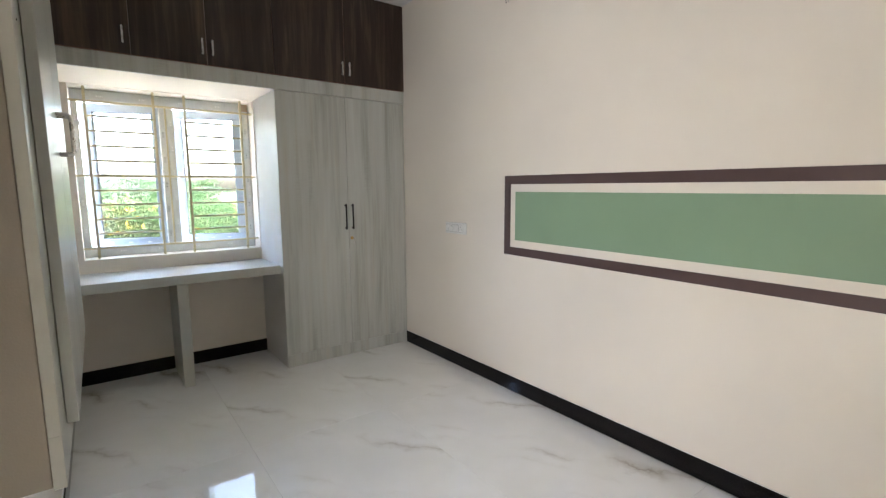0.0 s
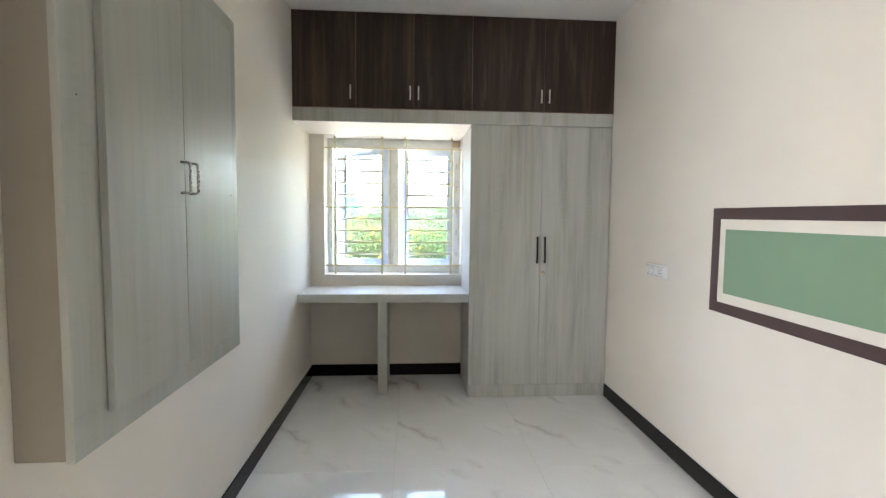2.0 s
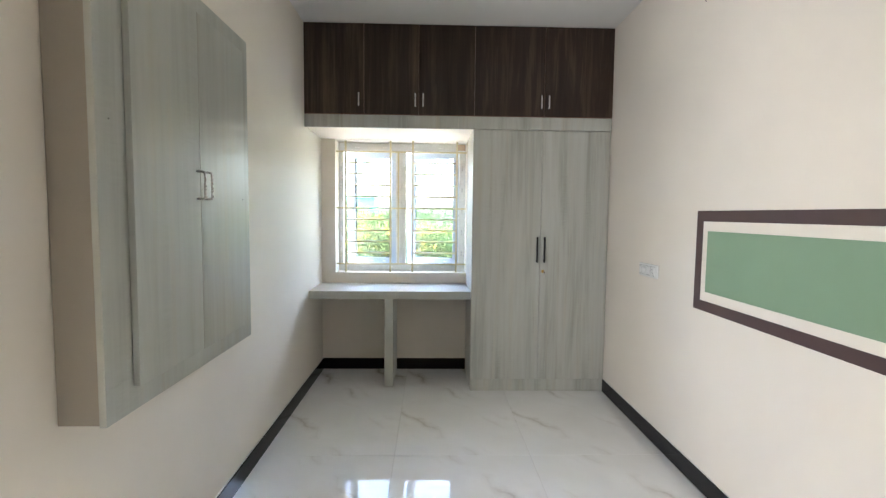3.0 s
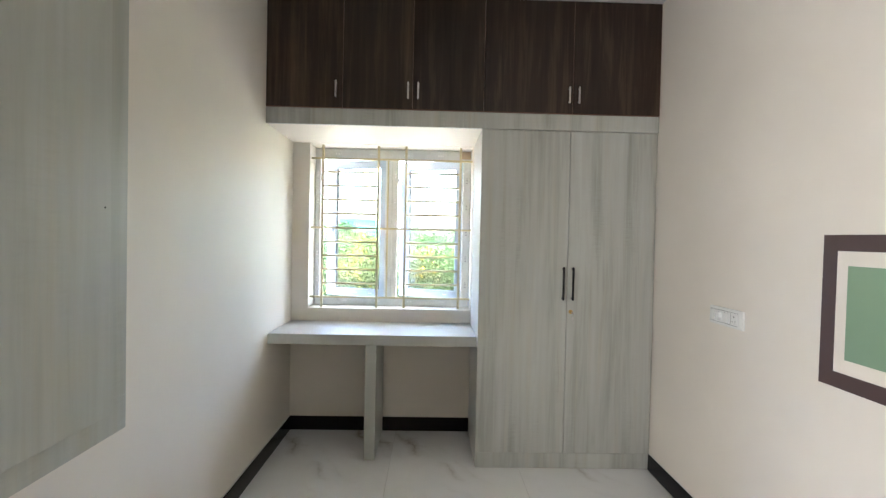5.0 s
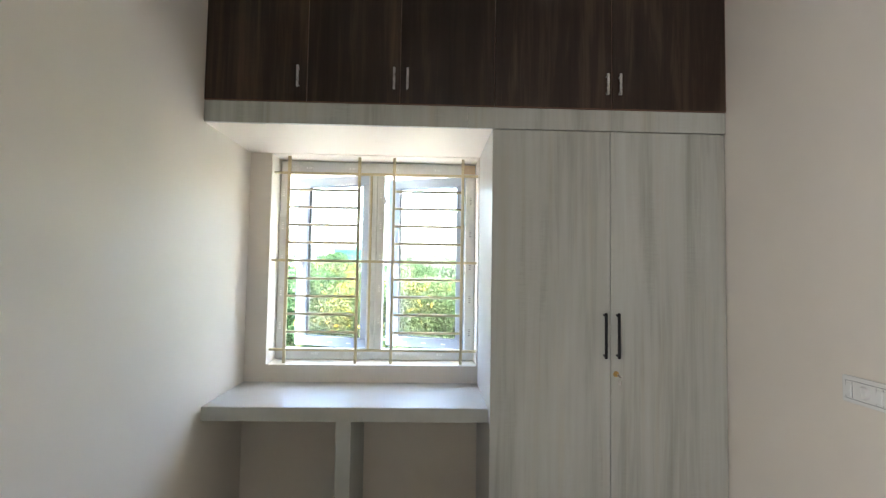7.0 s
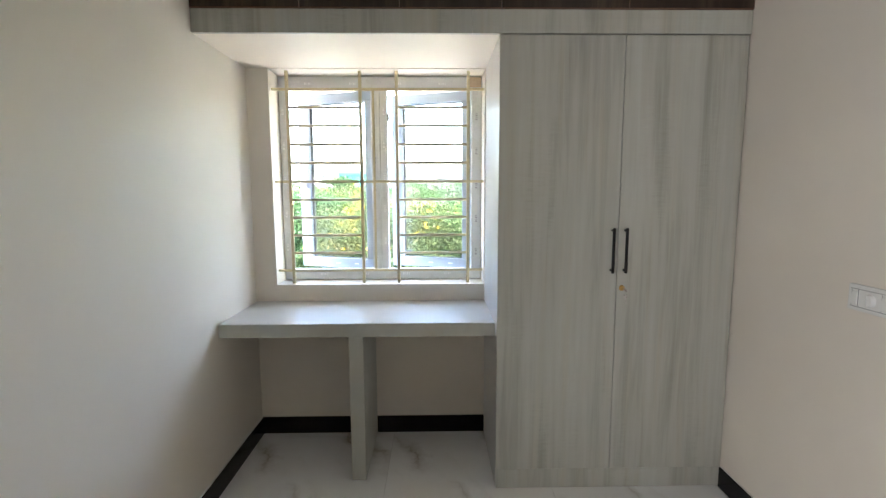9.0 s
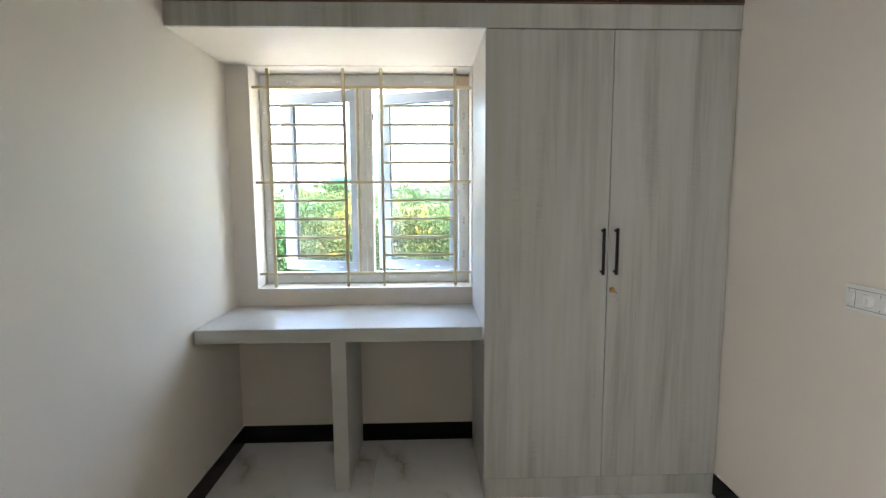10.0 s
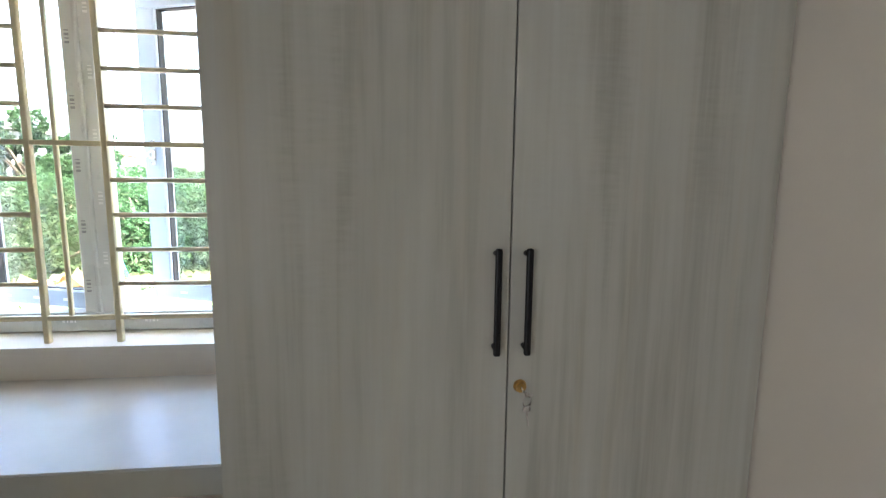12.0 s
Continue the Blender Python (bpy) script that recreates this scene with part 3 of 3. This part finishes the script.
# ---- outside ----
GZ = -0.7
solid("ground", box(-900, 900, -900, 1800, GZ - 0.3, GZ), GROUND, "weedy green field with patches of dry soil", "ground", "structure")
# apron is assumed; added to bounce neutral light onto niche and upper walls
solid("pavement", box(-12, 14, YOUT, 7.0, GZ, GZ + 0.03, 0.01), CONCRETE, "assumed concrete apron that bounces daylight up into the window", "pavement", "structure")
solid("sunshade", box(-0.25, 1.75, YOUT, YOUT + 0.65, 2.15, 2.24, 0.005), OUTSIDE, "white concrete sunshade above the window", "sunshade", "structure")
solid("house_base", box(-0.2, W + 0.2, REAR - 0.2, YOUT - 0.002, GZ - 0.3, -0.251), OUTSIDE, "painted plinth of the house", "plinth", "structure")

rng = np.random.default_rng(7)


def leaf_cloud(name, lobes, count, size, material, seed):
    """Many small bent leaves on the outside of a few lumpy lobes."""
    r = np.random.default_rng(seed)
    lob = np.array(lobes)
    pick = r.integers(0, len(lob), count)
    d = r.normal(size=(count, 3))
    d /= np.linalg.norm(d, axis=1)[:, None]
    rad = r.uniform(0.35, 1.0, count) ** 0.4 * (1 + 0.22 * np.sin(d[:, 0] * 7 + pick) * np.cos(d[:, 1] * 6 + d[:, 2] * 5))
    p = lob[pick, :3] + d * lob[pick, 3:6] * rad[:, None]
    a = r.normal(size=(count, 3))
    a /= np.linalg.norm(a, axis=1)[:, None]
    b = np.cross(a, r.normal(size=(count, 3)))
    b /= np.linalg.norm(b, axis=1)[:, None]
    s = size * r.uniform(0.5, 1.3, count)[:, None]
    v = np.stack([p - a * s, p + b * s * 0.45, p + a * s, p - b * s * 0.45], 1).reshape(-1, 3)
    f = np.arange(count * 4).reshape(-1, 4)
    me = bpy.data.meshes.new(name)
    me.from_pydata(v.tolist(), [], f.tolist())
    me.materials.append(material)
    return me


def shrub(name, height, wide, seed, material, leaf=0.044, count=5600, flowers=0, label="leafy green shrub in the field"):
    r = np.random.default_rng(seed)
    ob = thing(name, (0, 0, -500), label, "shrub", "field shrubs")
    lobes = []
    for k in range(9):
        a, q = r.uniform(0, 6.28), r.uniform(0.1, 0.75) * wide
        h = height * r.uniform(0.3, 0.82)
        lobes.append((math.cos(a) * q, math.sin(a) * q, h, wide * r.uniform(0.25, 0.5), wide * r.uniform(0.25, 0.5), height * r.uniform(0.16, 0.3)))
    skirt = [(math.cos(k * 1.05) * wide * 0.55, math.sin(k * 1.05) * wide * 0.55, height * 0.17, wide * 0.45, wide * 0.45, height * 0.18) for k in range(6)]
    crown = new("crown", leaf_cloud("crown", lobes + skirt, count, leaf, material, seed))
    crown.parent = ob
    tagged(crown, kind="stuff")
    sticks = []
    for x, y, z, *_ in lobes[:6]:
        sticks.append(rod([(x * 0.05, y * 0.05, -500), (x * 0.5, y * 0.5, -500 + z * 0.5), (x, y, -500 + z)], [0.03, 0.02, 0.008], 6))
    part("stem", join(*sticks), BARK, ob)
    if flowers:
        fl = new("flowers", leaf_cloud("flowers", [(x, y, z + d * 0.3, a, b, d) for x, y, z, a, b, d in lobes[:4]], flowers, leaf * 1.2, PETAL, seed + 50))
        fl.parent = ob
        tagged(fl, "small yellow flowers", kind="stuff")
    return ob


kinds = [shrub("shrub", 1.5, 1.3, 11, LEAF_A), shrub("shrub", 1.9, 1.5, 12, LEAF_B, flowers=90, label="yellow-green shrub with small yellow flowers"),
         shrub("shrub", 1.3, 1.6, 13, LEAF_B), shrub("shrub", 2.2, 1.5, 14, LEAF_A, leaf=0.06)]


def place(src, x, y, scale, spin):
    return copy_thing(src, pose(x, y, GZ - 0.02, 0, 0, spin) @ Matrix.Scale(scale, 4))


r2 = random.Random(5)
for k in range(190):
    y = 10.6 + 16 * (k / 120) if k < 120 else 27 + 70 * ((k - 120) / 70) ** 1.5
    x = 0.8 + r2.uniform(-1.0, 0.45) * (0.72 * y + 2)
    leftish = x < 0.3 - 0.12 * y
    tall = r2.uniform(1.02, 1.27) if leftish else r2.uniform(0.62, 0.85)
    kind = r2.choice((0, 0, 3, 2)) if x < -0.3 * y else r2.choice((1, 2, 1, 0))
    if y > 34 and -0.09 * y < x < 0.3 * y:
        if r2.random() < 0.2:
            continue
        tall *= 0.75
    place(kinds[kind], x, y, tall * (2.0 / (1.5, 1.9, 1.5, 2.2)[kind]), r2.uniform(0, 360))
for k in range(34):
    y = 10.4 + 9.0 * (k / 34) ** 1.3
    kind = r2.choice((1, 2, 1, 0))
    place(kinds[kind], 1.3 + r2.uniform(-0.28, 0.12) * y, y, r2.uniform(0.8, 0.98) * (2.0 / (1.5, 1.9, 1.5, 2.2)[kind]), r2.uniform(0, 360))
for src in kinds:
    for o in (*src.children_recursive, src):
        bpy.data.objects.remove(o)


def tree(x, y, height, wide, seed, material=LEAF_HAZY, petals=0, label="tall leafy green tree", count=8500, leaf=0.1):
    r = np.random.default_rng(seed)
    ob = thing("tree", (x, y, GZ), label, "tree", "trees in the field")
    top = Vector((x, y, GZ + height * 0.62))
    limbs = [rod([(x, y, GZ - 0.1), (x + 0.08, y, GZ + height * 0.3), top], [height * 0.03, height * 0.022, height * 0.012], 10)]
    lobes = []
    for k in range(28):
        a, q = r.uniform(0, 6.28), wide * math.sqrt(r.uniform(0.02, 0.7))
        h = height * r.uniform(0.3, 0.92)
        lobes.append((math.cos(a) * q, math.sin(a) * q, h, wide * r.uniform(0.13, 0.3), wide * r.uniform(0.13, 0.3), height * r.uniform(0.05, 0.11)))
        if k < 10:
            st = GZ + height * r.uniform(0.25, 0.5)
            limbs.append(rod([(x, y, st), (x + lobes[-1][0] * 0.5, y + lobes[-1][1] * 0.5, (st + GZ + h) / 2 + 0.2), (x + lobes[-1][0], y + lobes[-1][1], GZ + h)], [height * 0.012, height * 0.008, 0.01], 6))
    part("trunk", join(*limbs), BARK, ob)
    c = new("crown", leaf_cloud("crown", lobes, count, leaf, material, seed))
    c.parent = ob
    tagged(c, kind="stuff")
    if petals:
        f = new("blossom", leaf_cloud("blossom", lobes[:6], petals, leaf, RED_PETAL, seed + 9))
        f.parent = ob
        tagged(f, "orange blossom", kind="stuff")
    return ob


tree(-13.2, 20.5, 5.2, 1.9, 31, LEAF_A, petals=60, label="tall dark green tree with orange blossom", count=15000)
tree(-11.6, 22.5, 4.5, 1.0, 32, LEAF_A, count=2600, label="slender young green tree")
tree(-13.5, 33.0, 3.5, 3.4, 33, LEAF_A)
tree(-6.6, 30.0, 3.3, 3.2, 34, LEAF_A)
tree(8.5, 62.0, 3.8, 5.0, 35, LEAF_A)
tree(-24.0, 40.0, 5.5, 3.6, 36)
tree(-1.5, 74.0, 4.0, 5.5, 37, LEAF_A)

# far tree line, one mass
far = []
for k in range(70):
    a = radians(r2.uniform(-52, 34))
    d = r2.uniform(110, 240)
    h = r2.uniform(3.6, 7.2)
    far.append((math.sin(a) * d, math.cos(a) * d, GZ + h * 0.5, r2.uniform(4, 9), r2.uniform(3, 5), h * 0.5))
woods = new("far_woods", leaf_cloud("far_woods", far, 16000, 0.6, LEAF_HAZY, 77))
tagged(woods, "distant line of low green trees", "trees", "", "stuff")
weeds = new("weeds", leaf_cloud("weeds", [(r2.uniform(-22, 14), 9 + 34 * r2.random() ** 1.4, GZ + 0.12, 2.2, 1.8, 0.3) for _ in range(70)], 26000, 0.055, LEAF_B, 78))
tagged(weeds, "low green weeds covering the plot", "weeds", "", "stuff")

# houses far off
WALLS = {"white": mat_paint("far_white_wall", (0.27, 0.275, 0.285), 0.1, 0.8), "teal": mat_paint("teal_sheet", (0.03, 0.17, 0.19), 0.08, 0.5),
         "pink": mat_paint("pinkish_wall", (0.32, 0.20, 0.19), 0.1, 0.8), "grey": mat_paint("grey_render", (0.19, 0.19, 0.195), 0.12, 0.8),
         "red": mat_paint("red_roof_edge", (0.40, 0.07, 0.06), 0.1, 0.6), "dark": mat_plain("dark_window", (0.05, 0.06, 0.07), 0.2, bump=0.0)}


def house(x, y, wide, deep, height, wall, roof, label, floors=2, bays=3, tank=False, over=0.4):
    h = thing("house", (x, y, GZ), label, "house", "far houses")
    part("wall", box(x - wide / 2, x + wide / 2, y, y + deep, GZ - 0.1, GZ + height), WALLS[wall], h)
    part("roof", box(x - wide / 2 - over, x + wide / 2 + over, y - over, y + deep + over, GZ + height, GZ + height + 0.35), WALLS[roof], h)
    st = height / floors
    for f in range(floors):
        for b in range(bays):
            cx = x - wide / 2 + wide * (b + 0.5) / bays
            z = GZ + st * f + st * 0.35
            w = part("window", box(cx - wide / bays * 0.25, cx + wide / bays * 0.25, y - 0.05, y + 0.02, z, z + st * 0.42), WALLS["dark"], h)
            part("sill", box(cx - wide / bays * 0.28, cx + wide / bays * 0.28, y - 0.2, y, z - 0.12, z), WALLS["white"], w)
        if f:
            part("balcony", box(x - wide / 2 - 0.2, x + wide * 0.1, y - 0.9, y, GZ + st * f - 0.12, GZ + st * f + 0.1), WALLS[roof], h)
    if tank:
        part("water_tank", disc((x - wide * 0.2, y + deep / 2, GZ + height + 1.0), 0.8, 1.4, "Z", 18, 0.15), WALLS["dark"], h, "black plastic water tank")
    return h


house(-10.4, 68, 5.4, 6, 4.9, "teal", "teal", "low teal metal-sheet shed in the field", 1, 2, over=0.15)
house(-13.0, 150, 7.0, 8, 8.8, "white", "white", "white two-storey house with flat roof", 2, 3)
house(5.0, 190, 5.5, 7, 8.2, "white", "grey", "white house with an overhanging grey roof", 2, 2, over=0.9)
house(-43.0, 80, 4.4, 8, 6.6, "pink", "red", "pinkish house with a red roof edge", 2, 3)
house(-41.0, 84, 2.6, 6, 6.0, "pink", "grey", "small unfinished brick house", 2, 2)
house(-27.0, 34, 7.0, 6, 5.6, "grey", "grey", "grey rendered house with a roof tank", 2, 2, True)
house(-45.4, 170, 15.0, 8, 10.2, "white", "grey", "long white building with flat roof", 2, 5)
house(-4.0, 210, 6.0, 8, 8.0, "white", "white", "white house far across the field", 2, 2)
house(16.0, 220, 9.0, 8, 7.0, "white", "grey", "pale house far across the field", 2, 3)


# dry sheets and rubble on the near plot
def crumple(x, y, size, seed):
    r = np.random.default_rng(seed)
    bm = bmesh.new()
    n = 7
    bump = r.normal(0, 0.07, (n, n))
    grid = [[bm.verts.new((x + (i / (n - 1) - 0.5) * size + r.normal(0, 0.03), y + (j / (n - 1) - 0.5) * size * 0.6, GZ + 0.12 + abs(bump[i, j]) * 2.4 * size)) for j in range(n)] for i in range(n)]
    for i in range(n - 1):
        for j in range(n - 1):
            bm.faces.new((grid[i][j], grid[i + 1][j], grid[i + 1][j + 1], grid[i][j + 1]))
    bmesh.ops.solidify(bm, geom=bm.faces[:], thickness=0.02)
    return bm


heap = [(-5.6, 8.0, 0.9), (-4.9, 8.3, 1.0), (-4.3, 8.4, 0.8), (-3.8, 8.7, 0.6), (-3.3, 8.8, 0.5), (-2.3, 9.2, 0.4)]
for k, (hx, hy, hs) in enumerate(heap):
    solid("dry_sheet", crumple(hx, hy, hs, 90 + k), DRY, "crumpled straw-coloured dry sheet on the ground", "debris", at=(hx, hy, GZ))
for k in range(14):
    bm = bmesh.new()
    bmesh.ops.create_icosphere(bm, subdivisions=2, radius=0.1 + 0.1 * r2.random())
    for v in bm.verts:
        v.co *= 1 + 0.35 * noise.noise(v.co * 9 + Vector((k, 0, 0)))
    px, py = r2.uniform(-5.5, -1.5), r2.uniform(7.8, 9.0)
    bmesh.ops.translate(bm, vec=(px, py, GZ + 0.06), verts=bm.verts)
    solid("rubble_stone", bm, ROCK, "pale broken stone on the ground", "stone", at=(px, py, GZ))
solid("blue_pipe", rod([(-3.9, 9.6, GZ), (-4.15, 9.7, GZ + 0.55), (-4.2, 9.7, GZ + 0.62)], 0.025, 8), BLUE_PIPE, "thin blue plastic pipe among the weeds", "pipe", at=(-3.9, 9.6, GZ))

# ---- floor tiles ----
TX, TY, JX = 0.8065, 1.6, -0.021
tile_bm = box(0.0007, TX - 0.0007, 0.0007, TY - 0.0007, -0.012, 0.0, 0.0005)
tile_mesh = mesh_of("tile", tile_bm, MARBLE)
for i in range(3):
    for j in range(3):
        ob = new("tile", tile_mesh)
        ob.parent = floor
        x0, y0 = JX + i * TX, YB - (j + 1) * TY
        ob.matrix_basis = pose(x0, y0, 0) if j != 1 else pose(x0 + TX, y0 + TY, 0, 0, 0, 180)
